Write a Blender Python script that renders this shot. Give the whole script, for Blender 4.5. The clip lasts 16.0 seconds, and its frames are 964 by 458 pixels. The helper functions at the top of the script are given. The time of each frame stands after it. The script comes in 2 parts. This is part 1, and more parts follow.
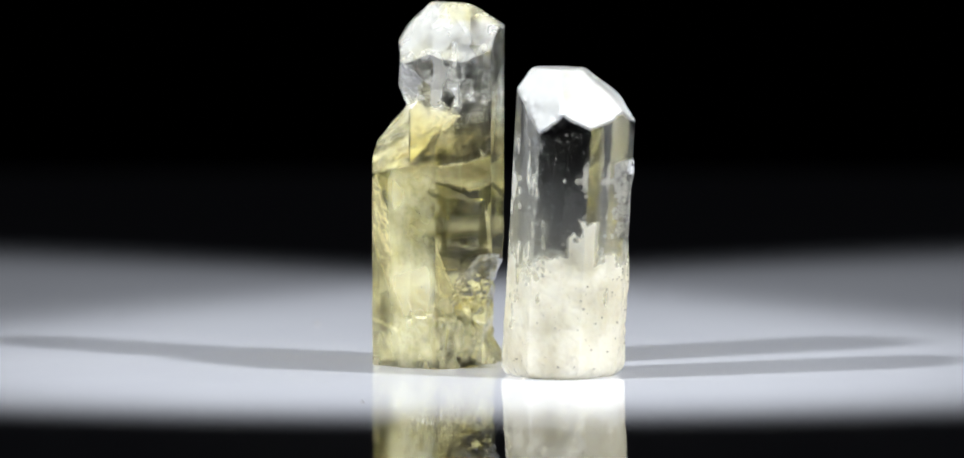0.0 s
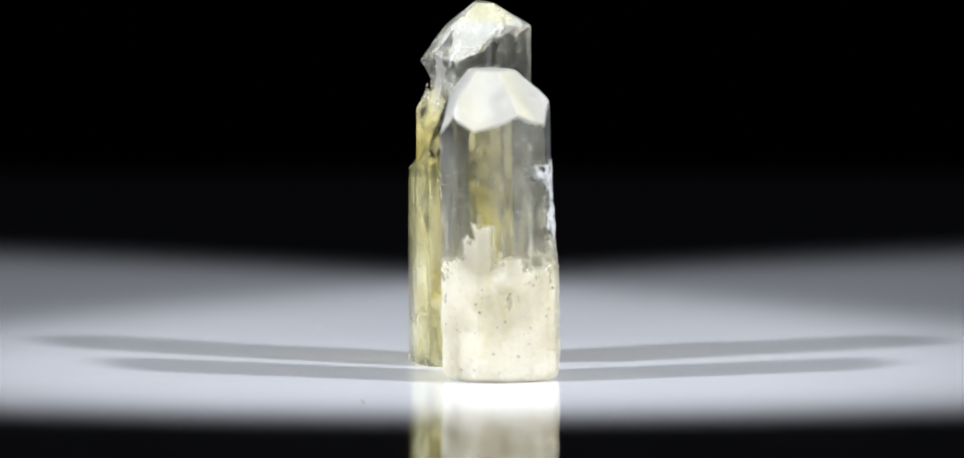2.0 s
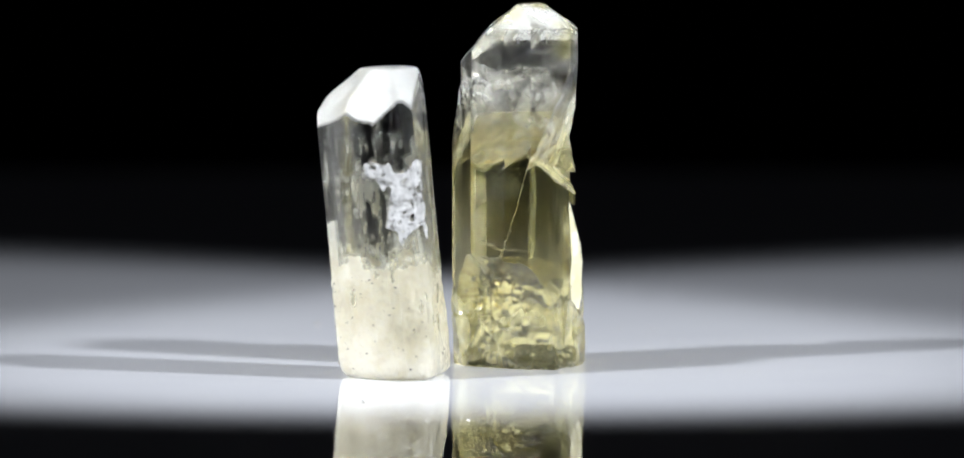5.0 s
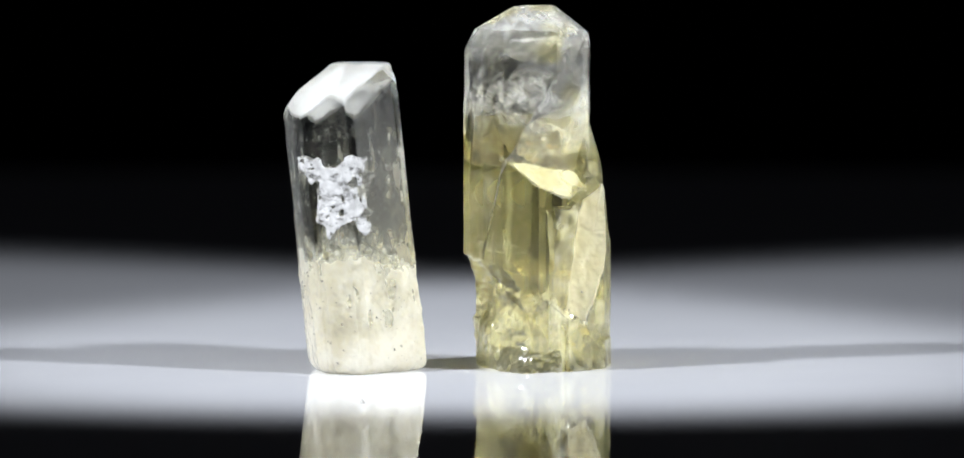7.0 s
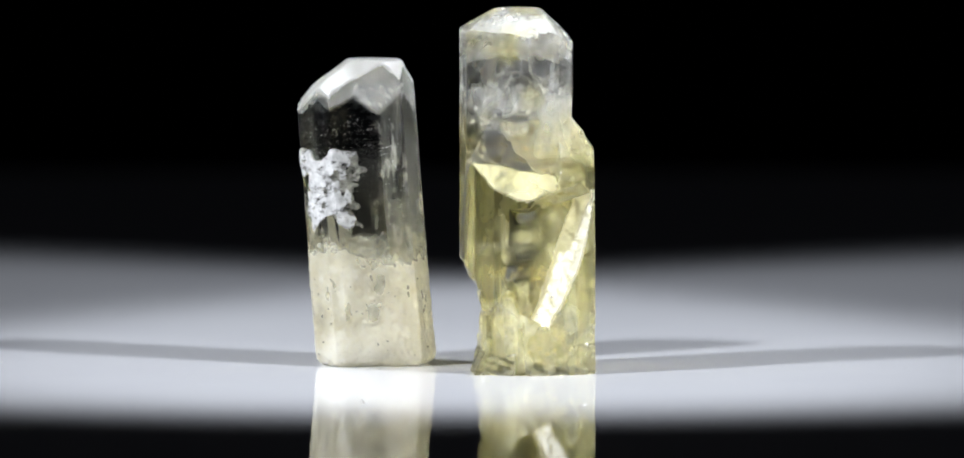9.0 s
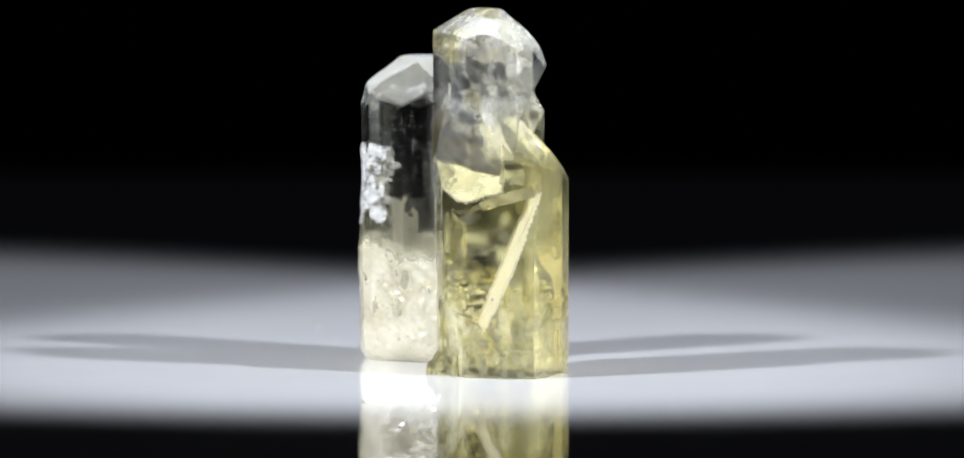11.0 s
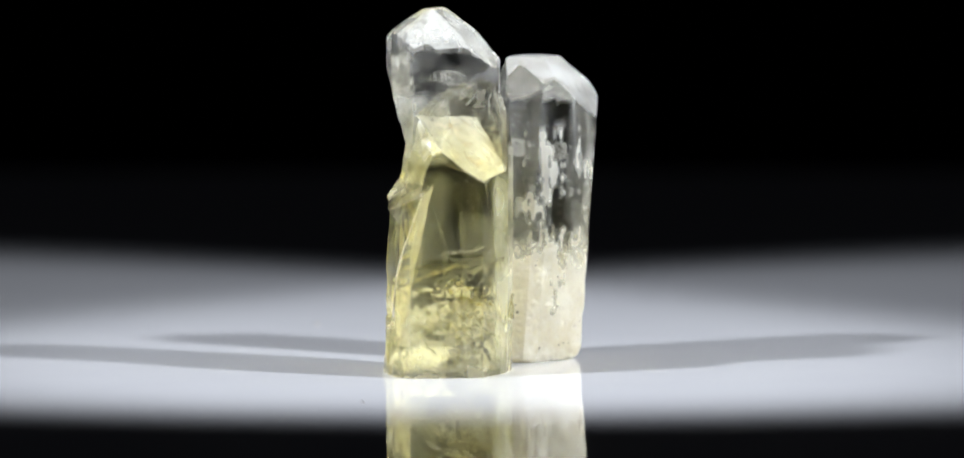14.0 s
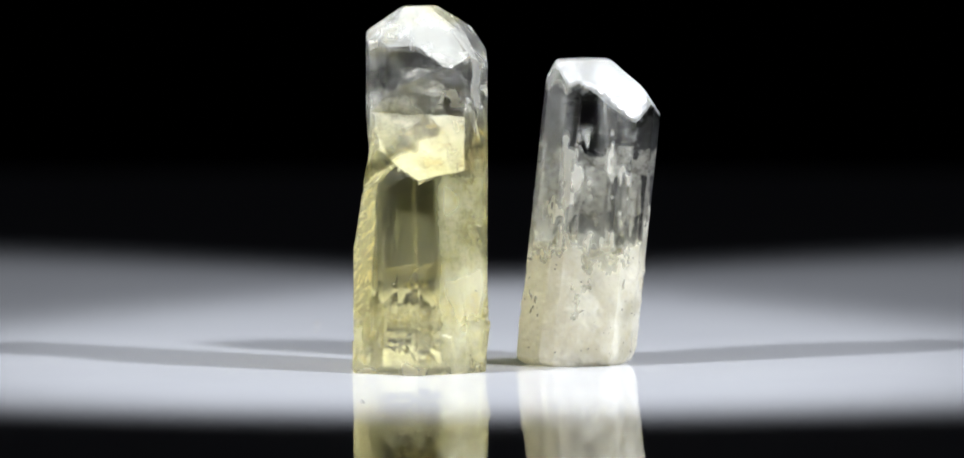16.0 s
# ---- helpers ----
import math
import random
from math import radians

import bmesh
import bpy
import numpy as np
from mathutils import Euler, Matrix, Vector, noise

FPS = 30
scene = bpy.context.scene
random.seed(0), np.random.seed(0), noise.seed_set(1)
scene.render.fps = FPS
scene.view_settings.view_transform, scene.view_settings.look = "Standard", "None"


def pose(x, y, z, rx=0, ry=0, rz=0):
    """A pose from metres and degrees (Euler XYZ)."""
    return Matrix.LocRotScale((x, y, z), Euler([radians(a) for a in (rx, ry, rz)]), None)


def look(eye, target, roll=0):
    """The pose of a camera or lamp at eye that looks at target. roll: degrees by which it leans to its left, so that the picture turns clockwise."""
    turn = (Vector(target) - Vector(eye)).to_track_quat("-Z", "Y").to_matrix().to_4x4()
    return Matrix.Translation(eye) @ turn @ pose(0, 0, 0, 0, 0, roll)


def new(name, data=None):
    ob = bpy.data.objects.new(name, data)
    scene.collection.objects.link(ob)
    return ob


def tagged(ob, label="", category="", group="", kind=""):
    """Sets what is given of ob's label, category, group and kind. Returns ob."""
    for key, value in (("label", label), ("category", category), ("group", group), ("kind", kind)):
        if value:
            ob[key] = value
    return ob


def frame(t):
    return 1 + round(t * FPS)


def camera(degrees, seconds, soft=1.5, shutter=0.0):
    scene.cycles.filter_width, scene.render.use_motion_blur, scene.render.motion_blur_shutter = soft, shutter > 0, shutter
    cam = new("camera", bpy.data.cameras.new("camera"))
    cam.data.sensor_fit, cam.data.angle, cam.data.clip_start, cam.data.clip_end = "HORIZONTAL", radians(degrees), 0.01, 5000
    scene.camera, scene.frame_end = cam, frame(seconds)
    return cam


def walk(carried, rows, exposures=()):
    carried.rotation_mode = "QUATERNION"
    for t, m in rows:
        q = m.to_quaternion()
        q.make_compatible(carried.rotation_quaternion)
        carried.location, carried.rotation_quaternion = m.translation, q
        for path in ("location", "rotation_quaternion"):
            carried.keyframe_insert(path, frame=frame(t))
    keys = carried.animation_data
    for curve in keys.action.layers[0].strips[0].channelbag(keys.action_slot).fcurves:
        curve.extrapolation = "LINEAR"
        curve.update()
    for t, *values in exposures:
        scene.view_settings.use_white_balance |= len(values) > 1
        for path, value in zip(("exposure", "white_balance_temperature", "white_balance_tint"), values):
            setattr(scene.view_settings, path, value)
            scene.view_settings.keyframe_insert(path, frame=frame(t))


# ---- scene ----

U = 5e-5                       # one unit of the plan: 0.05 mm
TURN = -18.0                   # degrees a second of the hidden turntable

# ---- camera: a long macro lens that stands still, a little above the stones ----
DIST, ELEV = 15000 * U, 0.0945
LIFT = ELEV - math.atan((598 - 372.5) / 15000)      # the lens looks down by this
SIDE = 8.5 * U
EYE = Vector((SIDE, -DIST * math.cos(ELEV), DIST * math.sin(ELEV)))
AIM = EYE + Vector((0, math.cos(LIFT), -math.sin(LIFT)))
cam = camera(2 * math.degrees(math.atan(784 / 15000)), 16.0, soft=1.7)
cam.data.dof.use_dof, cam.data.dof.focus_distance, cam.data.dof.aperture_fstop = True, 0.747, 29
walk(cam, [(0, look(EYE, AIM)), (16, look(EYE, AIM))])

# ---- light: two studio spots, front left and front right, in a dark room ----
world = bpy.data.worlds.new("dark_studio")
world.use_nodes = True
world.node_tree.nodes["Background"].inputs["Color"].default_value = (0.80, 0.82, 1.0, 1)
world.node_tree.nodes["Background"].inputs["Strength"].default_value = 0.0115
scene.world = world
scene.view_settings.exposure = 0.0


def spot(name, side, power):
    lamp = bpy.data.lights.new(name, "SPOT")
    lamp.energy, lamp.color = power, (0.865, 0.905, 1.0)
    lamp.spot_size, lamp.spot_blend, lamp.shadow_soft_size = radians(24.5), 0.52, 0.010
    ob = new(name, lamp)
    ob.matrix_world = look((6000 * U * 0.675 * side, -6000 * U * 0.374, 6000 * U * 0.636), (-610 * U * side, 568 * U, 0))
    return ob


spot("studio_spot", 1, 6.0)
spot("studio_spot", -1, 6.0)


# ---- materials ----
def material(name):
    m = bpy.data.materials.new(name)
    m.use_nodes = True
    nodes, links = m.node_tree.nodes, m.node_tree.links
    return m, nodes, links, nodes["Principled BSDF"]


def noise_node(nodes, links, scale, detail=4.0, stretch=None, rough=0.55):
    tc = nodes.new("ShaderNodeTexCoord")
    n = nodes.new("ShaderNodeTexNoise")
    n.inputs["Scale"].default_value, n.inputs["Detail"].default_value, n.inputs["Roughness"].default_value = scale, detail, rough
    if stretch:
        mp = nodes.new("ShaderNodeMapping")
        mp.inputs["Scale"].default_value = stretch
        links.new(tc.outputs["Object"], mp.inputs["Vector"])
        links.new(mp.outputs["Vector"], n.inputs["Vector"])
    else:
        links.new(tc.outputs["Object"], n.inputs["Vector"])
    return n.outputs["Fac"]


def ramp(nodes, links, fac, *stops):
    r = nodes.new("ShaderNodeValToRGB")
    e = r.color_ramp.elements
    while len(e) < len(stops):
        e.new(0.5)
    for el, (p, c) in zip(e, stops):
        el.position = p
        el.color = (*c, 1) if len(c) == 3 else c
    links.new(fac, r.inputs["Fac"])
    return r.outputs["Color"]


def math_node(nodes, links, op, a, b, clamp=False):
    n = nodes.new("ShaderNodeMath")
    n.operation, n.use_clamp = op, clamp
    for k, v in enumerate((a, b)):
        if isinstance(v, (int, float)):
            n.inputs[k].default_value = v
        else:
            links.new(v, n.inputs[k])
    return n.outputs[0]


def mix_colour(nodes, links, fac, a, b):
    n = nodes.new("ShaderNodeMix")
    n.data_type = "RGBA"
    for sock, v in ((n.inputs["Factor"], fac), (n.inputs["A"], a), (n.inputs["B"], b)):
        if isinstance(v, tuple):
            sock.default_value = (*v, 1)
        elif isinstance(v, (int, float)):
            sock.default_value = v
        else:
            links.new(v, sock)
    return n.outputs["Result"]


def attribute(nodes, name):
    n = nodes.new("ShaderNodeAttribute")
    n.attribute_name = name
    return n.outputs["Fac"]


def bump(nodes, links, bsdf, height, strength, distance):
    b = nodes.new("ShaderNodeBump")
    b.inputs["Strength"].default_value, b.inputs["Distance"].default_value = strength, distance
    links.new(height, b.inputs["Height"])
    links.new(b.outputs["Normal"], bsdf.inputs["Normal"])


def plate_material():
    m, nodes, links, p = material("white_acrylic")
    n = noise_node(nodes, links, 60, 5)
    links.new(ramp(nodes, links, n, (0.3, (0.76, 0.765, 0.78)), (0.7, (0.80, 0.805, 0.815))), p.inputs["Base Color"])
    p.inputs["Roughness"].default_value, p.inputs["IOR"].default_value = 0.012, 1.49
    return m


def velvet_material():
    m, nodes, links, p = material("black_velvet")
    n = noise_node(nodes, links, 90, 3)
    links.new(ramp(nodes, links, n, (0.3, (0.0015, 0.0013, 0.0017)), (0.7, (0.003, 0.0026, 0.0034))), p.inputs["Base Color"])
    p.inputs["Roughness"].default_value = 0.95
    p.inputs["Specular IOR Level"].default_value, p.inputs["IOR"].default_value = 0.0, 1.0
    return m


def stone_material(name, clear, body, milky, pale, etched, sss):
    """A clear stone: 'milk' clouds it, 'frost' etches its surface, 'tint' moves its colour from clear to body."""
    m, nodes, links, p = material(name)
    milk, frost, tint = attribute(nodes, "milk"), attribute(nodes, "frost"), attribute(nodes, "tint")
    grain = noise_node(nodes, links, 900, 5)
    cloud = noise_node(nodes, links, 260, 4)
    streak = noise_node(nodes, links, 700, 4, (1, 1, 0.12))
    glass = mix_colour(nodes, links, tint, clear, body)
    speckle = noise_node(nodes, links, 2600, 3)
    blend = math_node(nodes, links, "ADD", math_node(nodes, links, "MULTIPLY", cloud, 0.9), math_node(nodes, links, "MULTIPLY", math_node(nodes, links, "ADD", grain, speckle), 0.45))
    chalk = mix_colour(nodes, links, ramp(nodes, links, blend, (0.72, (0, 0, 0)), (0.98, (1, 1, 1))), milky, pale)
    crumb = noise_node(nodes, links, 2200, 6, None, 0.7)
    chalk = mix_colour(nodes, links, ramp(nodes, links, crumb, (0.34, (0.24, 0.24, 0.24)), (0.45, (0, 0, 0))), chalk, tuple(0.45 * v for v in milky))
    chalk = mix_colour(nodes, links, tint, (0.94, 0.935, 0.88), chalk)
    chalk = mix_colour(nodes, links, frost, chalk, mix_colour(nodes, links, math_node(nodes, links, "MULTIPLY", tint, math_node(nodes, links, "ADD", cloud, 0.35), True), (0.74, 0.76, 0.79), etched))
    links.new(mix_colour(nodes, links, math_node(nodes, links, "MAXIMUM", milk, frost), glass, chalk), p.inputs["Base Color"])
    veil = math_node(nodes, links, "MULTIPLY", math_node(nodes, links, "SUBTRACT", streak, 0.62, True), 1.6)
    mottle = math_node(nodes, links, "ADD", math_node(nodes, links, "MULTIPLY", math_node(nodes, links, "ADD", cloud, math_node(nodes, links, "MULTIPLY", grain, 0.6)), 0.9), -0.22, True)
    opaque = math_node(nodes, links, "MAXIMUM", math_node(nodes, links, "MULTIPLY", milk, mottle), math_node(nodes, links, "MULTIPLY", math_node(nodes, links, "MULTIPLY", frost, math_node(nodes, links, "ADD", math_node(nodes, links, "MULTIPLY", grain, 0.5), 0.25)), 0.72))
    thin = ramp(nodes, links, crumb, (0.38, (0.78, 0.78, 0.78)), (0.56, (1, 1, 1)))
    opaque = math_node(nodes, links, "ADD", math_node(nodes, links, "MULTIPLY", opaque, thin), veil, True)
    links.new(math_node(nodes, links, "SUBTRACT", 1.0, opaque, True), p.inputs["Transmission Weight"])
    links.new(math_node(nodes, links, "ADD", math_node(nodes, links, "MULTIPLY", opaque, 0.5), 0.88, True), p.inputs["Alpha"])
    rough = math_node(nodes, links, "ADD", math_node(nodes, links, "MAXIMUM", math_node(nodes, links, "MULTIPLY", milk, 0.40), math_node(nodes, links, "MULTIPLY", frost, 0.46)), 0.010, True)
    links.new(rough, p.inputs["Roughness"])
    p.inputs["IOR"].default_value = 1.58
    p.inputs["Subsurface Weight"].default_value = sss
    p.inputs["Subsurface Radius"].default_value = (1.0, 0.96, 0.88)
    p.inputs["Subsurface Scale"].default_value = 0.0032
    p.inputs["Coat Roughness"].default_value = 0.05
    links.new(math_node(nodes, links, "MULTIPLY", math_node(nodes, links, "SUBTRACT", 1.0, math_node(nodes, links, "MULTIPLY", frost, 1.6), True), 0.6), p.inputs["Coat Weight"])
    height = math_node(nodes, links, "ADD", math_node(nodes, links, "MULTIPLY", streak, 0.5), math_node(nodes, links, "MULTIPLY", grain, 0.5))
    height = math_node(nodes, links, "ADD", height, math_node(nodes, links, "MULTIPLY", math_node(nodes, links, "MULTIPLY", speckle, math_node(nodes, links, "MAXIMUM", frost, math_node(nodes, links, "MULTIPLY", milk, 1.2))), 0.9))
    bump(nodes, links, p, height, 0.16, 0.00012)
    return m


PLATE, VELVET = plate_material(), velvet_material()
PALE_STONE = stone_material("pale_crystal", (0.97, 0.985, 0.985), (0.985, 0.955, 0.72), (0.80, 0.74, 0.52), (0.89, 0.845, 0.68), (0.66, 0.64, 0.54), 0.4)
GOLD_STONE = stone_material("yellow_crystal", (0.98, 0.988, 0.985), (1.0, 0.908, 0.40), (1.0, 0.86, 0.38), (1.0, 0.935, 0.66), (0.94, 0.85, 0.54), 0.5)


# ---- solids: signed distance of cut planes, turned into a mesh with sharp edges ----
def hash01(i, j, k, seed):
    h = (i * 374761393 + j * 668265263 + k * 2147483647 + seed * 974634533) & 0xFFFFFFFF
    h = ((h ^ (h >> 13)) * 1274126177) & 0xFFFFFFFF
    return ((h ^ (h >> 16)) & 0xFFFF) / 65535.0


def grain(p, size, seed):
    """Smooth noise between -1 and 1; size: its cell, a number or one for each axis."""
    q = p / np.asarray(size, float)
    b = np.floor(q).astype(np.int64)
    f = q - b
    f = f * f * (3 - 2 * f)
    out = np.zeros(len(p))
    for dx in (0, 1):
        for dy in (0, 1):
            for dz in (0, 1):
                w = np.abs(1 - dx - f[:, 0]) * np.abs(1 - dy - f[:, 1]) * np.abs(1 - dz - f[:, 2])
                out += w * hash01(b[:, 0] + dx, b[:, 1] + dy, b[:, 2] + dz, seed)
    return 2 * out - 1


def compass(az):
    return math.cos(radians(az)), math.sin(radians(az))


def sides(x, y, polygon):
    """Distance to a convex outline, its corners counter-clockwise."""
    d = np.full(len(x), -1e9)
    for (ax, ay), (bx, by) in zip(polygon, polygon[1:] + polygon[:1]):
        nx, ny = by - ay, ax - bx
        s = math.hypot(nx, ny)
        d = np.maximum(d, ((x - ax) * nx + (y - ay) * ny) / s)
    return d


def roof(p, az, top, z_top, low, z_low):
    """Plane that faces az and falls from (top, z_top) outwards to (low, z_low)."""
    c, s = compass(az)
    run, drop = low - top, z_top - z_low
    n = math.hypot(run, drop)
    return ((p[:, 0] * c + p[:, 1] * s - top) * drop + (p[:, 2] - z_top) * run) / n


def plane(p, point, normal):
    n = np.asarray(normal, float)
    return (p - np.asarray(point, float)) @ (n / np.linalg.norm(n))


def smooth_max(a, b, k):
    h = np.clip(0.5 + 0.5 * (a - b) / k, 0, 1)
    return b + (a - b) * h + k * h * (1 - h)


def step(a, b, v):
    t = np.clip((v - a) / (b - a), 0, 1)
    return t * t * (3 - 2 * t)


def carve(field, low, high, cell):
    """Corners and quads of field's zero surface, corners drawn to the edges where planes meet."""
    axes = [np.arange(a, b + cell, cell) for a, b in zip(low, high)]
    shape = tuple(len(a) for a in axes)
    base = np.array([a[0] for a in axes])
    value = np.empty(shape)
    block = 5
    starts = np.stack(np.meshgrid(*[np.arange(0, n, block) for n in shape], indexing="ij"), -1).reshape(-1, 3)
    rough = field(base + (starts + (block - 1) / 2) * cell)
    near = np.abs(rough) < block * cell * 0.87 + 9
    for (i, j, k), r, fine in zip(starts, rough, near):
        if not fine:
            value[i:i + block, j:j + block, k:k + block] = r
    local = np.stack(np.meshgrid(*[np.arange(block)] * 3, indexing="ij"), -1).reshape(-1, 3)
    chosen = starts[near]
    for at in range(0, len(chosen), 1500):
        idx = (chosen[at:at + 1500, None, :] + local[None]).reshape(-1, 3)
        idx = idx[(idx < np.array(shape)).all(1)]
        value[tuple(idx.T)] = field(base + idx * cell)
    inside = value < 0
    cells = tuple(n - 1 for n in shape)
    owners, points, normals, quads = [], [], [], []
    e = cell * 0.04
    for ax in range(3):
        cut = [slice(None)] * 3
        nxt = [slice(None)] * 3
        cut[ax], nxt[ax] = slice(0, -1), slice(1, None)
        a, b = inside[tuple(cut)], inside[tuple(nxt)]
        idx = np.argwhere(a != b)
        u, v = (ax + 1) % 3, (ax + 2) % 3
        idx = idx[(idx[:, u] > 0) & (idx[:, v] > 0) & (idx[:, u] < cells[u]) & (idx[:, v] < cells[v])]
        end = idx.copy()
        end[:, ax] += 1
        va, vb = value[tuple(idx.T)], value[tuple(end.T)]
        pt = idx.astype(float)
        pt[:, ax] += va / (va - vb)
        ring = []
        for du, dv in ((-1, -1), (0, -1), (0, 0), (-1, 0)):
            c = idx.copy()
            c[:, u] += du
            c[:, v] += dv
            ring.append(np.ravel_multi_index(tuple(c.T), cells))
        q = np.stack(ring, 1)
        flip = va > 0
        q[flip] = q[flip][:, ::-1]
        quads.append(q)
        pt = pt * cell + base
        g = np.stack([field(pt + e * d) - field(pt - e * d) for d in np.eye(3)], 1)
        for r in ring:
            owners.append(r)
            points.append(pt)
            normals.append(g)
    owners, points, g, quads = np.concatenate(owners), np.concatenate(points), np.concatenate(normals), np.concatenate(quads)
    used, owners = np.unique(owners, return_inverse=True)
    quads = np.searchsorted(used, quads)
    n = len(used)
    g /= np.linalg.norm(g, axis=1, keepdims=True) + 1e-12
    count = np.bincount(owners, minlength=n).astype(float)
    mean = np.stack([np.bincount(owners, points[:, k], n) for k in range(3)], 1) / count[:, None]
    rel = np.einsum("ij,ij->i", g, points - mean[owners])
    ata = np.zeros((n, 3, 3))
    atb = np.zeros((n, 3))
    for r in range(3):
        atb[:, r] = np.bincount(owners, g[:, r] * rel, n)
        for c in range(3):
            ata[:, r, c] = np.bincount(owners, g[:, r] * g[:, c], n)
    ata += np.eye(3) * 0.12
    move = np.linalg.solve(ata, atb[:, :, None])[:, :, 0]
    far = np.linalg.norm(move, axis=1, keepdims=True)
    move *= np.minimum(1, cell * 0.9 / (far + 1e-9))
    return mean + move, quads


def main_body(count, quads):
    """The faces of the largest connected piece."""
    label = np.arange(count)
    while True:
        low = label[quads].min(1)
        nxt = label.copy()
        for k in range(4):
            np.minimum.at(nxt, quads[:, k], low)
        nxt = nxt[nxt]
        if (nxt == label).all():
            break
        label = nxt
    piece = label[quads[:, 0]]
    return quads[piece == np.bincount(piece).argmax()]


def solid(name, field, low, high, cell, origin, marks, mat, parent=None):
    """A mesh in metres about origin; marks: functions of the plan's points that become face attributes."""
    co, quads = carve(field, low, high, cell)
    if name == "prism":
        quads = main_body(len(co), quads)
        used, quads = np.unique(quads, return_inverse=True)
        co, quads = co[used], quads.reshape(-1, 4)
    me = bpy.data.meshes.new(name)
    me.from_pydata(((co - np.asarray(origin)) * U).tolist(), [], quads.tolist())
    me.update()
    mid = co[quads].mean(1)
    for key, f in marks.items():
        at, kind = (mid, "FACE") if key == "frost" else (co, "POINT")
        me.attributes.new(key, "FLOAT", kind).data.foreach_set("value", f(at).astype(np.float32))
    me.materials.append(mat)
    ob = new(name, me)
    ob.parent = parent
    return ob


# ---- setting ----
def slab(name, size, centre, mat, bevel):
    bm = bmesh.new()
    bmesh.ops.create_cube(bm, size=1.0)
    bmesh.ops.scale(bm, vec=size, verts=bm.verts)
    bmesh.ops.translate(bm, vec=centre, verts=bm.verts)
    if bevel:
        bmesh.ops.bevel(bm, geom=list(bm.edges), offset=bevel, segments=3, affect="EDGES", profile=0.5)
    me = bpy.data.meshes.new(name)
    bm.to_mesh(me)
    bm.free()
    me.materials.append(mat)
    return tagged(new(name, me), kind="structure")


tagged(slab("display_plate", (1.3, 0.79, 0.006), (0, -0.175, -0.003), PLATE, 0.001), "glossy white acrylic plate that mirrors the stones", "plate")
tagged(slab("table", (1.8, 1.9, 0.04), (0, 0.1, -0.0259), VELVET, 0.004), "table under black cloth that carries the plate", "table")
tagged(slab("backdrop", (3.0, 0.01, 3.0), (0, 1.06, 0.4), VELVET, 0), "black velvet backdrop behind the plate", "backdrop")

# ---- pieces that sit in or on a stone ----
def chalk_material(name, dark, light, rough=0.6):
    m, nodes, links, p = material(name)
    n = noise_node(nodes, links, 1500, 4)
    links.new(ramp(nodes, links, n, (0.35, dark), (0.65, light)), p.inputs["Base Color"])
    p.inputs["Roughness"].default_value = rough
    bump(nodes, links, p, n, 0.5, 0.0001)
    return m


def veil_material(name, colour, share):
    m, nodes, links, p = material(name)
    n = noise_node(nodes, links, 700, 5, None, 0.65)
    a = ramp(nodes, links, n, (0.42, (0.0, 0.0, 0.0)), (0.66, (share, share, share)))
    links.new(a, p.inputs["Alpha"])
    p.inputs["Base Color"].default_value = (*colour, 1)
    p.inputs["Roughness"].default_value = 0.16
    p.inputs["IOR"].default_value = 1.6
    bump(nodes, links, p, n, 0.6, 0.0002)
    return m


def lace(mat, low, high):
    """Holes that follow a fine noise, drawn out sideways."""
    nodes, links = mat.node_tree.nodes, mat.node_tree.links
    n = noise_node(nodes, links, 900, 6, (1, 1, 1.7), 0.72)
    links.new(ramp(nodes, links, n, (low, (0, 0, 0)), (high, (1, 1, 1))), nodes["Principled BSDF"].inputs["Alpha"])
    return mat


CRUST = chalk_material("white_crust", (0.40, 0.395, 0.375), (0.58, 0.575, 0.55))
FLECK = chalk_material("white_fleck", (0.75, 0.76, 0.76), (0.9, 0.9, 0.9), 0.3)
PIT = chalk_material("dark_pit", (0.16, 0.145, 0.11), (0.34, 0.30, 0.23))
lace(CRUST, 0.38, 0.50)
VEIL = veil_material("white_veil", (0.88, 0.88, 0.86), 0.5)
GOLD_VEIL = veil_material("yellow_veil", (0.95, 0.82, 0.34), 0.55)
# amber colour that stands in for a reflection inside the tall stone
AMBER_REFLEX = veil_material("amber_reflex", (0.98, 0.82, 0.42), 0.45)


def lumps(name, places, sizes, mat, origin, parent, flat=1.0):
    """Many tiny angular grains as one mesh."""
    verts, faces = [], []
    corner = np.array([(1, 0, 0), (-1, 0, 0), (0, 1, 0), (0, -1, 0), (0, 0, 1), (0, 0, -1)], float)
    for c, r in zip(places, sizes):
        turn = np.array(Euler([random.uniform(0, 6.3) for _ in range(3)]).to_matrix())
        at = len(verts)
        shape = corner * np.array([random.uniform(0.5, 1.5), random.uniform(0.5, 1.5), flat * random.uniform(0.5, 1.2)]) * r
        verts += ((shape @ turn.T + c - np.asarray(origin)) * U).tolist()
        faces += [(at + a, at + b, at + d) for a, b, d in ((0, 2, 4), (2, 1, 4), (1, 3, 4), (3, 0, 4), (2, 0, 5), (1, 2, 5), (3, 1, 5), (0, 3, 5))]
    me = bpy.data.meshes.new(name)
    me.from_pydata(verts, [], faces)
    me.materials.append(mat)
    ob = new(name, me)
    ob.parent = parent
    return tagged(ob, kind="stuff")


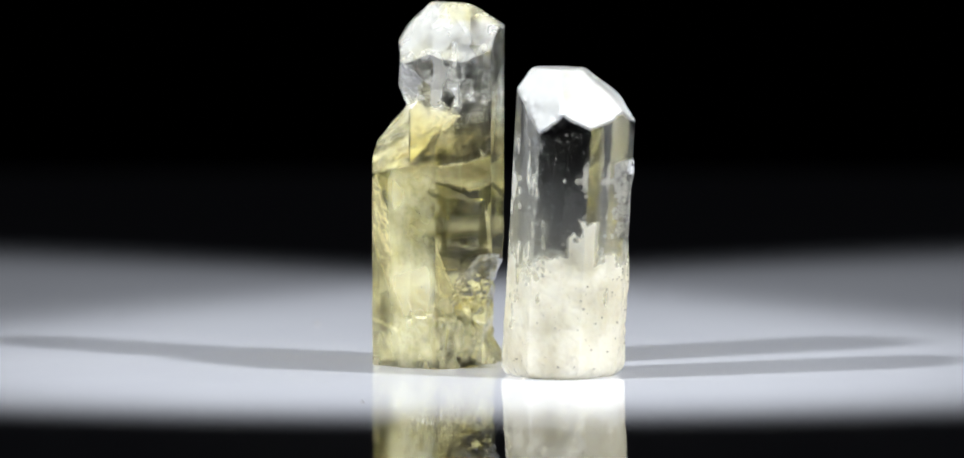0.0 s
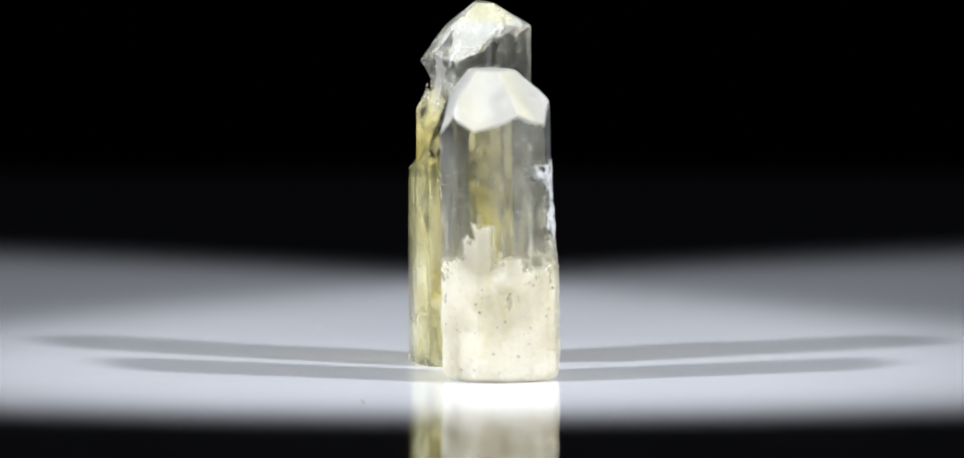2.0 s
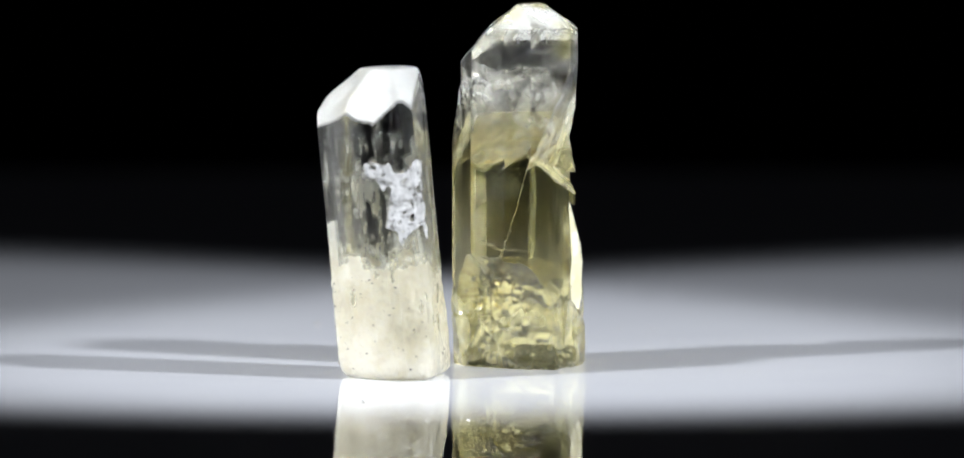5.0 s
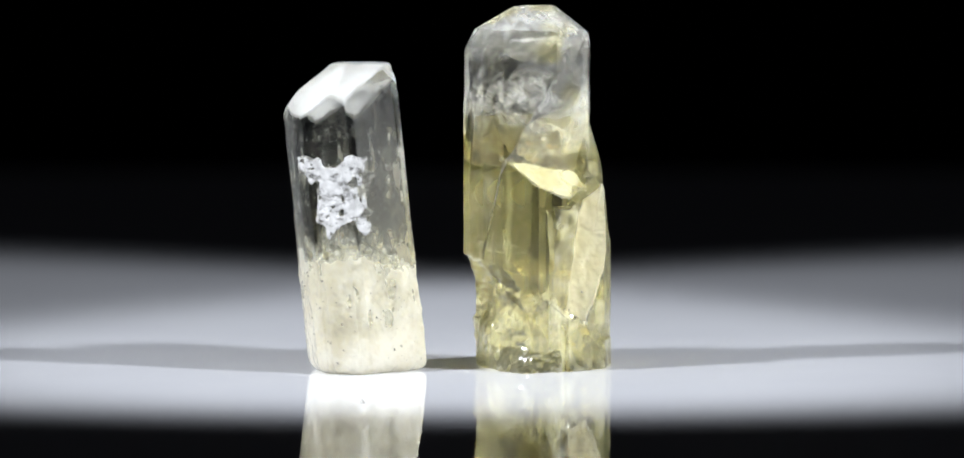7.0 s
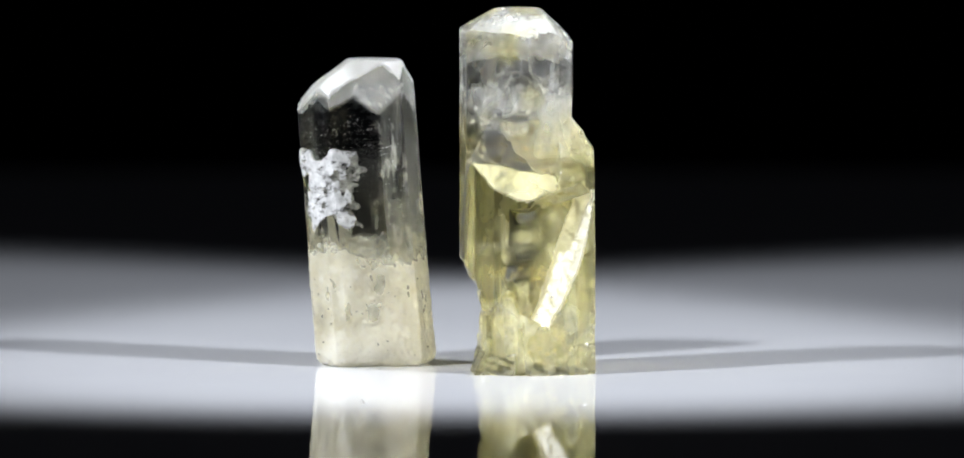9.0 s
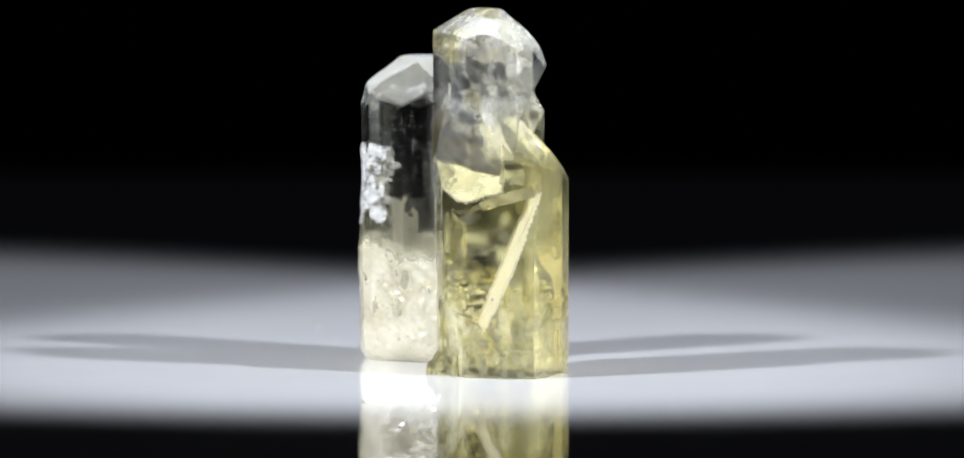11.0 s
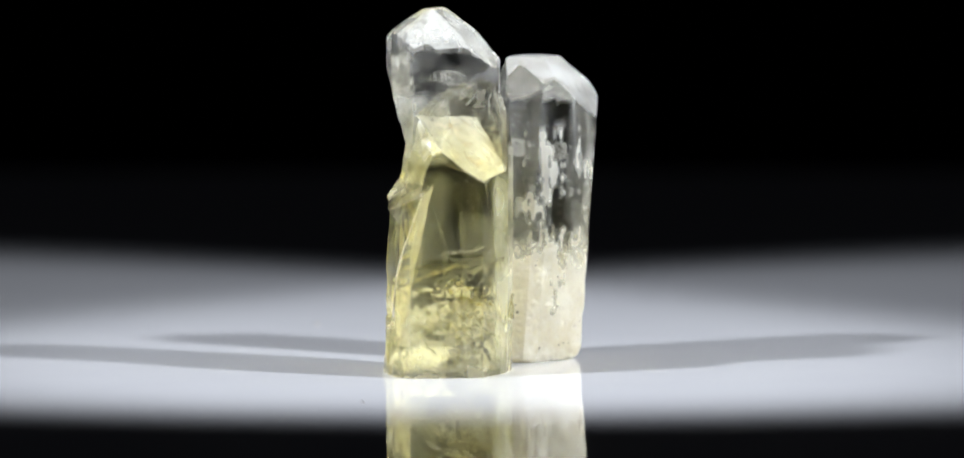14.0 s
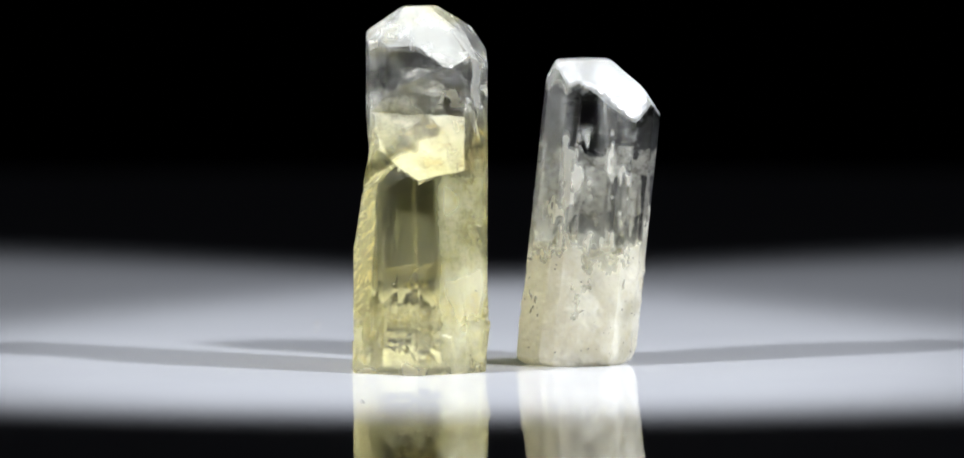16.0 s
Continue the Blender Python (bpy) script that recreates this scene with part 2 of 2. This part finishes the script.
def fracture(centre, normal, radius, bow, seed, mat, origin, parent, inside, name="fracture_reflex_veil"):
    """A curved, ragged break inside a stone, also the amber inner reflection; only what lies inside it is kept."""
    n = Vector(normal).normalized()
    a = n.orthogonal().normalized()
    b = n.cross(a)
    steps = 26
    g = np.linspace(-1, 1, steps)
    uu, vv = np.meshgrid(g, g, indexing="ij")
    uv = np.stack([uu.ravel(), vv.ravel()], 1)
    flat = np.asarray(centre) + radius * (uv[:, :1] * np.array(a) + uv[:, 1:] * np.array(b))
    lift = bow * (uv ** 2).sum(1) + 0.06 * radius * grain(flat, radius * 0.35, seed) + 0.03 * radius * grain(flat, radius * 0.14, seed + 1)
    pts = flat + lift[:, None] * np.array(n)
    edge = np.sqrt((uv ** 2).sum(1)) + 0.25 * grain(flat, radius * 0.4, seed + 2)
    keep = (edge < 0.95) & (inside(pts) < -5)
    faces = []
    for i in range(steps - 1):
        for j in range(steps - 1):
            q = (i * steps + j, (i + 1) * steps + j, (i + 1) * steps + j + 1, i * steps + j + 1)
            if all(keep[k] for k in q):
                faces.append(q)
    me = bpy.data.meshes.new(name)
    me.from_pydata(((pts - np.asarray(origin)) * U).tolist(), [], faces)
    me.polygons.foreach_set("use_smooth", [True] * len(faces))
    bm = bmesh.new()
    bm.from_mesh(me)
    bmesh.ops.delete(bm, geom=[v for v in bm.verts if not v.link_faces], context="VERTS")
    bm.to_mesh(me)
    bm.free()
    me.materials.append(mat)
    ob = new(name, me)
    ob.parent = parent
    return ob


def shards(p, seeds, tilts, depth):
    """Broken flat faces: round each seed the surface tilts its own way."""
    best, out = np.full(len(p), 1e18), np.zeros(len(p))
    for c, t, o in zip(seeds, tilts, depth):
        q = p - c
        far = (q * q).sum(1)
        hit = far < best
        best[hit] = far[hit]
        out[hit] = np.clip(q[hit] @ t, -9, 9) + o
    return out


def stone(label):
    return tagged(new("crystal"), label, "crystal", group="crystals on the plate")


def surface_points(ob, origin, low, high, count):
    co = np.empty(len(ob.data.vertices) * 3)
    ob.data.vertices.foreach_get("co", co)
    co = co.reshape(-1, 3) / U + np.asarray(origin)
    co = co[(co[:, 2] > low) & (co[:, 2] < high)]
    return co[np.random.choice(len(co), count, replace=False)]


# ---- the short pale crystal ----
SHORT_FOOT = (140.0, -145.0, 0.0)
SHORT_PLAN = [(249, -156), (214, -92), (96, -71), (57, -122), (57, -145), (97, -232), (141, -247), (178, -247), (212, -218), (240, -181)]
SHORT_ROOF = [(225, 40, 497, 92, 412), (295, 226, 497, 305, 412), (350, 196, 497, 280, 415), (50, 12, 497, 78, 415), (108, -130, 499, -104, 440), (170, -112, 499, -78, 430)]


def short_roof(p):
    d = p[:, 2] - 498
    swell = 6 * np.exp(-((p[:, 2] - 455) / 26) ** 2)
    for r in SHORT_ROOF:
        d = smooth_max(d, roof(p, *r) - swell, 4)
    return d


def short_sides(p):
    k = p[:, 2] - 315
    x, y = p[:, 0] - 0.052 * k, p[:, 1] + 0.095 * k
    wide = sides(x, y, [(252, -140), (232, -100), (214, -92)] + SHORT_PLAN[2:]) + 18 * np.clip((p[:, 2] - 180) / 250, 0, 1)
    return np.minimum(sides(x, y, SHORT_PLAN), wide)


def short_crust(p):
    """Raised lacy crust on one side face."""
    c, s = compass(27)
    out = p[:, 0] * c + p[:, 1] * s
    along = -p[:, 0] * s + p[:, 1] * c + 0.106 * (p[:, 2] - 315)
    edge = 20 * grain(p, (24, 24, 34), 5) + 9 * grain(p, 10, 6)
    d = np.maximum(np.abs(p[:, 2] - 288) - 52, np.abs(along + 212) - 44) + edge
    holes = 7 * (-0.8 - grain(p, 15, 24) - 0.8 * grain(p, 6.5, 25) - 0.4 * grain(p, 3.5, 58))
    d = np.maximum(d, np.minimum(holes, 20))
    face = short_sides(p) - 1.6 - 1.2 * grain(p, 10, 7)
    return np.maximum(np.maximum(d, face), -9 - short_sides(p))


def short_field(p):
    d = smooth_max(short_sides(p) + 0.45 * grain(p, (22, 22, 140), 11), -p[:, 2], 24)
    low = step(230, 130, p[:, 2])
    d = d + low * (1.6 * grain(p, 30, 12) + 0.9 * grain(p, 10, 13) + 0.5 * grain(p, 5.5, 95) - 1.0)
    top = short_roof(p) + 0.5 * grain(p, 14, 14)
    worn = np.exp(-np.abs(top - d) / 5) * (1.0 * grain(p, 9, 72) + 0.9)
    return np.maximum(d, top) + worn


def bearing(p, x, y):
    return np.degrees(np.arctan2(p[:, 1] - y, p[:, 0] - x)) % 360


def short_milk(p):
    z = p[:, 2] + 22 * grain(p, 60, 21) + 18 * grain(p, 24, 22) + 16 * grain(p, 9, 23) + 10 * grain(p, 4, 63)
    m = step(212, 158, z)
    holes = step(-0.3, 1.2, grain(p, (30, 30, 44), 67) + 0.7 * grain(p, (9, 9, 16), 68) + 0.3 * grain(p, 4, 69)) * step(30, 90, p[:, 2])
    m = m * (1 - 0.42 * holes)
    az = bearing(p, 150, -158)
    side = step(128, 148, az) * step(250, 232, az)
    patch = grain(p, (12, 12, 34), 26) + 0.8 * grain(p, (6, 6, 12), 27) + 0.6 * grain(p, 36, 28)
    band = side * step(400, 372, p[:, 2]) * step(-0.25, 0.75, patch)
    front = step(262, 270, az) * step(312, 296, az) * step(246, 232, z)
    # haze painted on three sides in place of light reflected inside the stone
    reflex_haze = (0.24 * step(116, 126, az) * step(176, 160, az) * step(455, 425, p[:, 2]) + 0.20 * step(296, 308, az) * step(350, 335, az) + 0.16 * step(195, 205, az) * step(240, 231, az)) * (1 + 0.6 * grain(p, (14, 14, 60), 70))
    return np.maximum(np.maximum(np.maximum(m, reflex_haze), 0.75 * band), 0.82 * front)


def short_frost(p):
    return np.where(short_roof(p) > -3.5, 0.70 + 0.12 * grain(p, 25, 29), 0.0)


short_crystal = stone("short pale crystal prism, clear above and milky below")
short_marks = dict(milk=short_milk, frost=short_frost, tint=lambda p: 0.45 + 0.55 * step(400, 150, p[:, 2]))
short_prism = solid("prism", short_field, (20, -280, -8), (290, -40, 510), 2.6, SHORT_FOOT, short_marks, PALE_STONE, short_crystal)
none = lambda p: np.zeros(len(p))
tagged(solid("crust", short_crust, (150, -240, 190), (270, -60, 400), 2.6, SHORT_FOOT, dict(milk=none), CRUST, short_crystal), "lacy white crust grown on a side face")
box = np.random.uniform((70, -235, 205), (245, -75, 400), (2600, 3))
box = box[short_field(box) < -5][:420]
tagged(lumps("flecks", box, np.random.uniform(0.3, 1.1, len(box)), FLECK, SHORT_FOOT, short_crystal), "tiny white flecks inside the clear part")
spots = surface_points(short_prism, SHORT_FOOT, 12, 240, 190)
tagged(lumps("pits", spots, np.random.uniform(0.5, 1.3, len(spots)) * np.random.choice((0.8, 1.0, 2.2), len(spots)), PIT, SHORT_FOOT, short_crystal, 0.6), "small dark pits in the milky foot")

# ---- the tall yellow crystal ----
TALL_FOOT = (-60.0, 70.0, 0.0)
TALL_BODY = [(42, 66), (42, 83), (14, 135), (-18, 158), (-112, 173), (-149, 161), (-170, 78), (-170, 44), (-108, -18), (-67, -40), (23, -10)]
TALL_HEAD = [(44, 45), (46, 90), (17, 121), (-7, 149), (-34, 164), (-87, 160), (-114, 144), (-128, 110), (-124, 8), (-60, -20), (-24, -26), (23, -8)]
TALL_ROOF = [(225, -9, 583, 86, 488), (270, -58, 582, 24, 500), (315, -44, 584, 20, 540), (0, -10, 592, 40, 550), (45, 50, 580, 92, 550),
             (76, 97, 590, 154, 533), (108, 125, 586, 172, 547), (144, 124, 586, 176, 525), (180, 75, 592, 130, 520)]


ring = np.random.RandomState(4)
turn = ring.uniform(0, 2 * math.pi, 24)
SHARD_SEEDS = np.stack([-58 + 95 * np.cos(turn), 72 + 105 * np.sin(turn), ring.uniform(0, 190, 24)], 1)
SHARD_TILTS, SHARD_DEPTH = ring.uniform(-0.13, 0.13, (24, 3)), ring.uniform(-1, 2.5, 24)


def tall_roof(p):
    d = p[:, 2] - 591
    swell = 6 * np.exp(-((p[:, 2] - 552) / 28) ** 2)
    for r in TALL_ROOF:
        d = smooth_max(d, roof(p, *r) - swell, 4)
    return d


def ledge_one(p):
    """Sloping step cut into one side, walled off towards the shoulder."""
    return np.minimum(plane(p, (-6, 160, 282), (0.074, 0.681, 0.729)) + 1.2 * grain(p, 16, 31), p[:, 0] + 91 + 2 * grain(p, 18, 44))


def notch_two(p):
    """Hollow above the second step, roofed by the head and walled by a column at the corner."""
    over = plane(p, (-31, 10, 410), (0.647, 0.344, 0.681)) + 2.5 * grain(p, 22, 59) + 1.2 * grain(p, (7, 7, 20), 60)
    return np.maximum(np.maximum(-ledge_two(p), over), -notch_wall(p))


def notch_wall(p):
    return plane(p, (-97, -11, 343), (-0.303, 0.953, 0)) + 1.5 * grain(p, 15, 61)


def ledge_two(p):
    return plane(p, (-167, 52, 324), (-0.573, -0.426, 0.70)) + 1.4 * grain(p, 22, 30)


def tall_shoulder(p):
    d = np.maximum(roof(p, 155, 160, 430, 192, 365), roof(p, 108, 170, 385, 200, 190))
    return np.maximum(np.maximum(d, roof(p, 127, 174, 425, 206, 325)), np.maximum(roof(p, 255, 22, 510, 54, 372), p[:, 2] - 500)) + 1.5 * grain(p, 20, 35)


def tall_bite(p):
    """Hollow of a broken-off flake near the foot."""
    q = p - np.array((81.0, -31.0, 112.0))
    c, s = compass(328)
    u, v = q[:, 0] * c + q[:, 1] * s, q[:, 1] * c - q[:, 0] * s
    d = (np.sqrt((u / 118) ** 2 + (v / 135) ** 2 + (q[:, 2] / 90) ** 2) - 1) * 100
    return d + 6 * grain(p, 24, 32) + 4 * np.abs(grain(p, 11, 33))


def tall_undercut(p):
    """Piece broken away under the overhanging corner, down to the flared foot."""
    c, s = compass(348)
    q = p[:, 0] * c + p[:, 1] * s + 4 * grain(p, 26, 78) + 2 * grain(p, 10, 79)
    face = 4 + 0.35 * np.maximum(40 - p[:, 2], 0) - q
    first = np.maximum(face, (p[:, 2] - 190 + 1.7 * (36 - q)) / 2)
    c, s = compass(324)
    q = p[:, 0] * c + p[:, 1] * s + 4 * grain(p, 26, 85) + 2 * grain(p, 10, 86)
    return np.minimum(first, np.maximum(-12 - q, (p[:, 2] - 188 + 1.5 * (22 - q)) / 2))


def recess_wall(p):
    return plane(p, (-153, 122, 334), (1.0, 0.8, 0.487)) + 1.4 * grain(p, 14, 45) + 0.5 * grain(p, 6, 46)


def tall_recess(p):
    """Broken hollow under the step, with a bright ragged wall that runs down across the side."""
    c, s = compass(104)
    floor = 149 - (p[:, 0] * c + p[:, 1] * s) + 3 * grain(p, 30, 47)
    d = np.maximum(np.maximum(floor, -recess_wall(p)), plane(p, (-6, 160, 282), (0.074, 0.681, 0.729)) + 16 + 3 * grain(p, 18, 48))
    return np.maximum(d, 96 - p[:, 2] + 0.5 * (p[:, 0] + 30))


def tall_flare(p):
    """Broken lump that juts out at the foot, and a low bulge on the side above it."""
    c, s = compass(56)
    q = p[:, 0] * c + p[:, 1] * s + 2.5 * grain(p, 20, 87) + 1.2 * grain(p, 8, 88)
    across = np.abs(p[:, 1] * c - p[:, 0] * s - 62)
    lump = np.maximum(np.maximum(np.maximum(q - 132 + 0.12 * p[:, 2], across - 42), 70 - q), p[:, 2] - 40 + 0.25 * (q - 110) + 3 * grain(p, 16, 89))
    c, s = compass(70)
    q = p[:, 0] * c + p[:, 1] * s
    bulge = np.maximum(np.maximum(70 - q, q - 145.5 + 3 * np.abs(grain(p, (18, 18, 34), 90)) + 0.0006 * (p[:, 2] - 150) ** 2), np.abs(p[:, 1] * c - p[:, 0] * s - 84) - 40)
    return np.minimum(lump, np.maximum(bulge, p[:, 2] - 262))


def tall_field(p):
    body = sides(p[:, 0], p[:, 1], TALL_BODY) + 0.3 * grain(p, (26, 26, 160), 34)
    body = np.maximum(np.maximum(body, ledge_one(p)), np.maximum(np.minimum(ledge_two(p), notch_wall(p)), tall_shoulder(p)))
    head = np.maximum(sides(p[:, 0], p[:, 1], TALL_HEAD) + 0.25 * grain(p, (26, 26, 160), 36), tall_roof(p) + 0.4 * grain(p, 14, 37))
    c, s = compass(70)
    neck = (p[:, 0] * c + p[:, 1] * s - 0.3 * p[:, 2] + 4.6) / 1.044 + 2.5 * grain(p, 26, 38) + 0.5 * grain(p, (8, 8, 24), 49)
    head = np.maximum(np.maximum(head, neck), -notch_two(p))
    d = np.minimum(np.minimum(body, head), tall_flare(p))
    az = bearing(p, -50, 60)
    low = step(150, 90, p[:, 2]) * (1 - 0.85 * step(112, 135, az) * step(245, 222, az))
    foot = low > 0
    if foot.any():
        d[foot] += low[foot] * (shards(p[foot], SHARD_SEEDS, SHARD_TILTS, SHARD_DEPTH) + 0.3 * grain(p[foot], 14, 40))
    d = np.maximum(np.maximum(np.maximum(d, -tall_bite(p)), -tall_undercut(p)), -tall_recess(p))
    c, s = compass(99)
    lip = np.minimum(np.minimum(p[:, 0] * c + p[:, 1] * s - 164, 46 - np.abs(p[:, 2] - 266)), recess_wall(p) + 2)
    return smooth_max(np.maximum(d, lip), -p[:, 2], 4)


def tall_frost(p):
    turned = bearing(p, -40, 70)
    f = np.where(tall_roof(p) > -3.5, 0.36 - 0.14 * step(200, 222, turned) * step(335, 305, turned) + 0.30 * grain(p, 22, 54) + 0.22 * grain(p, (7, 7, 26), 94), 0.0)
    f = np.maximum(f, np.where((np.abs(ledge_one(p)) < 3) & (p[:, 2] < 352), 0.52 + 0.25 * grain(p, 26, 84), 0.0))
    f = np.maximum(f, np.where((np.abs(ledge_two(p)) < 3) & (notch_wall(p) > -2), 0.30 + 0.25 * grain(p, 24, 55), 0.0))
    f = np.maximum(f, np.where((np.abs(recess_wall(p)) < 3.5) & (p[:, 2] < 345) & (tall_recess(p) < 4), 0.9 + 0.1 * grain(p, 34, 74), 0.0))
    az = bearing(p, -50, 60)
    etched = step(205, 220, az) * step(300, 280, az) * step(405, 430, p[:, 2]) * step(-0.1, 0.3, grain(p, (16, 16, 40), 56) + 0.5 * grain(p, 9, 57))
    base = (0.45 + 0.25 * grain(p, 20, 97)) * step(30, 8, p[:, 2] + 10 * grain(p, 24, 98))
    return np.clip(np.maximum.reduce([f, 0.6 * etched, base]), 0, 1)


def tall_milk(p):
    z = p[:, 2] + 40 * grain(p, 50, 41) + 20 * grain(p, 20, 42)
    az = bearing(p, -50, 60)
    satin = (0.26 + 0.16 * grain(p, (40, 40, 70), 83)) * step(100, 118, az) * step(172, 150, az) * step(345, 310, p[:, 2])
    # pale: milk painted on one face for the reflection that brightens it
    pale = (0.62 + 0.26 * grain(p, (40, 40, 70), 82)) * step(196, 212, az) * step(268, 250, az) * step(345, 300, p[:, 2])
    haze = (0.18 - 0.08 * step(380, 430, p[:, 2])) * step(0.05, 0.7, grain(p, 60, 62) + 0.5 * grain(p, (18, 18, 40), 64)) + 0.16 * step(390, 450, p[:, 2]) * step(-0.1, 0.6, grain(p, (30, 30, 60), 75) + 0.5 * grain(p, 12, 76))
    # broken: fractured patches of the foot, their milk also painting its transmitted glow
    broken = (1 - 0.7 * step(112, 135, az) * step(225, 205, az)) * step(150, 85, z) * (0.20 + 0.40 * step(-0.2, 0.7, grain(p, 26, 65) + 0.6 * grain(p, (10, 10, 18), 66)))
    shoulder = (0.52 + 0.2 * grain(p, 24, 91)) * step(85, 100, az) * step(170, 150, az) * step(335, 360, p[:, 2]) * step(470, 440, p[:, 2])
    crown = (0.24 + 0.25 * grain(p, 18, 92)) * step(20, 50, az) * step(150, 120, az) * step(470, 500, p[:, 2])
    base = 0.025 + 0.02 * grain(p, (50, 50, 90), 93)
    return np.maximum.reduce([broken, haze, satin, pale, shoulder, crown, base])


def tall_tint(p):
    """Yellow below, and again in the side of the head above the sloping step."""
    az = bearing(p, -50, 60)
    side = 0.95 * step(20, 60, az) * step(130, 100, az) * step(-0.4, 0.5, grain(p, 40, 77))
    # crown: gold patches painted on the roof for light that shines through it
    crown = 0.85 * step(-0.05, 0.45, grain(p, (48, 48, 30), 96)) * step(535, 565, p[:, 2])
    return np.maximum.reduce([0.24 + 0.76 * step(465, 325, p[:, 2] + 25 * grain(p, 60, 43)), side, crown])


tall_crystal = stone("tall broken yellow crystal with a clear faceted head")
tall_marks = dict(milk=tall_milk, frost=tall_frost, tint=tall_tint)
tall_prism = solid("prism", tall_field, (-190, -60, -8), (70, 205, 602), 2.6, TALL_FOOT, tall_marks, GOLD_STONE, tall_crystal)
for k, (c, n, r, bow, mat) in enumerate((
        ((-25, 40, 196), (0.1, 0.2, 1), 42, 4, VEIL), ((-70, 60, 110), (0.4, -0.5, 0.8), 60, 14, GOLD_VEIL), 
        ((-60, 110, 60), (0.2, 0.7, 0.6), 55, 10, GOLD_VEIL), ((-30, 30, 60), (0.6, -0.6, 0.5), 45, -10, VEIL),
        # the amber sheet is an added piece: the second step's golden inner reflection
        ((-60, 52, 350), (-0.35, -0.25, 0.9), 84, 5, AMBER_REFLEX), ((-8, 92, 455), (0.6, 0.8, 0.15), 34, 6, VEIL), ((-80, 62, 468), (0.3, -0.25, 0.9), 48, 7, VEIL),
        ((-40, 70, 420), (0.5, 0.8, 0.4), 55, 14, VEIL), ((-60, 50, 470), (-0.5, -0.5, 0.8), 45, -10, VEIL),
        ((-60, 90, 170), (0.1, 0.3, 0.9), 50, -9, GOLD_VEIL), ((-60, 60, 80), (0.8, 0.3, 0.5), 60, 12, VEIL))):
    fracture(c, n, r, bow, 80 + 3 * k, mat, TALL_FOOT, tall_crystal, tall_field)
box = np.random.uniform((-165, -10, 255), (-90, 80, 335), (400, 3))
box = box[tall_field(box) < -5][:34]
tagged(lumps("bubbles", box, np.random.uniform(0.4, 1.3, len(box)), FLECK, TALL_FOOT, tall_crystal), "cluster of tiny bright bubbles under a face")
spots = surface_points(tall_prism, TALL_FOOT, 10, 150, 26)
tagged(lumps("pits", spots, np.random.uniform(0.8, 2.6, len(spots)), PIT, TALL_FOOT, tall_crystal, 0.6), "small dark pits in the broken foot")

# ---- dust in the camera, added as specks on the plate ----
for x, y, r in ((-273, 780, 2.6), (-178, -581, 3.0)):
    me = lumps("camera_speck", [np.array((x, y, 1.5))], [r], PIT, (x, y, 0), None, 0.5)
    me.location = (x * U, y * U, 0)
    tagged(me, "dark speck set on the plate for dust in the camera", "dust", group="dust specks")
    me["kind"] = "thing"


# ---- movement: both stones circle with the turntable ----
def motions():
    for thing, foot in ((short_crystal, SHORT_FOOT), (tall_crystal, TALL_FOOT)):
        rows = []
        for k in range(65):
            turn = TURN * k / 4
            at = Matrix.Rotation(radians(turn), 3, "Z") @ (Vector(foot) * U)
            rows.append((k / 4, pose(*at, 0, 0, turn)))
        walk(thing, rows)


motions()
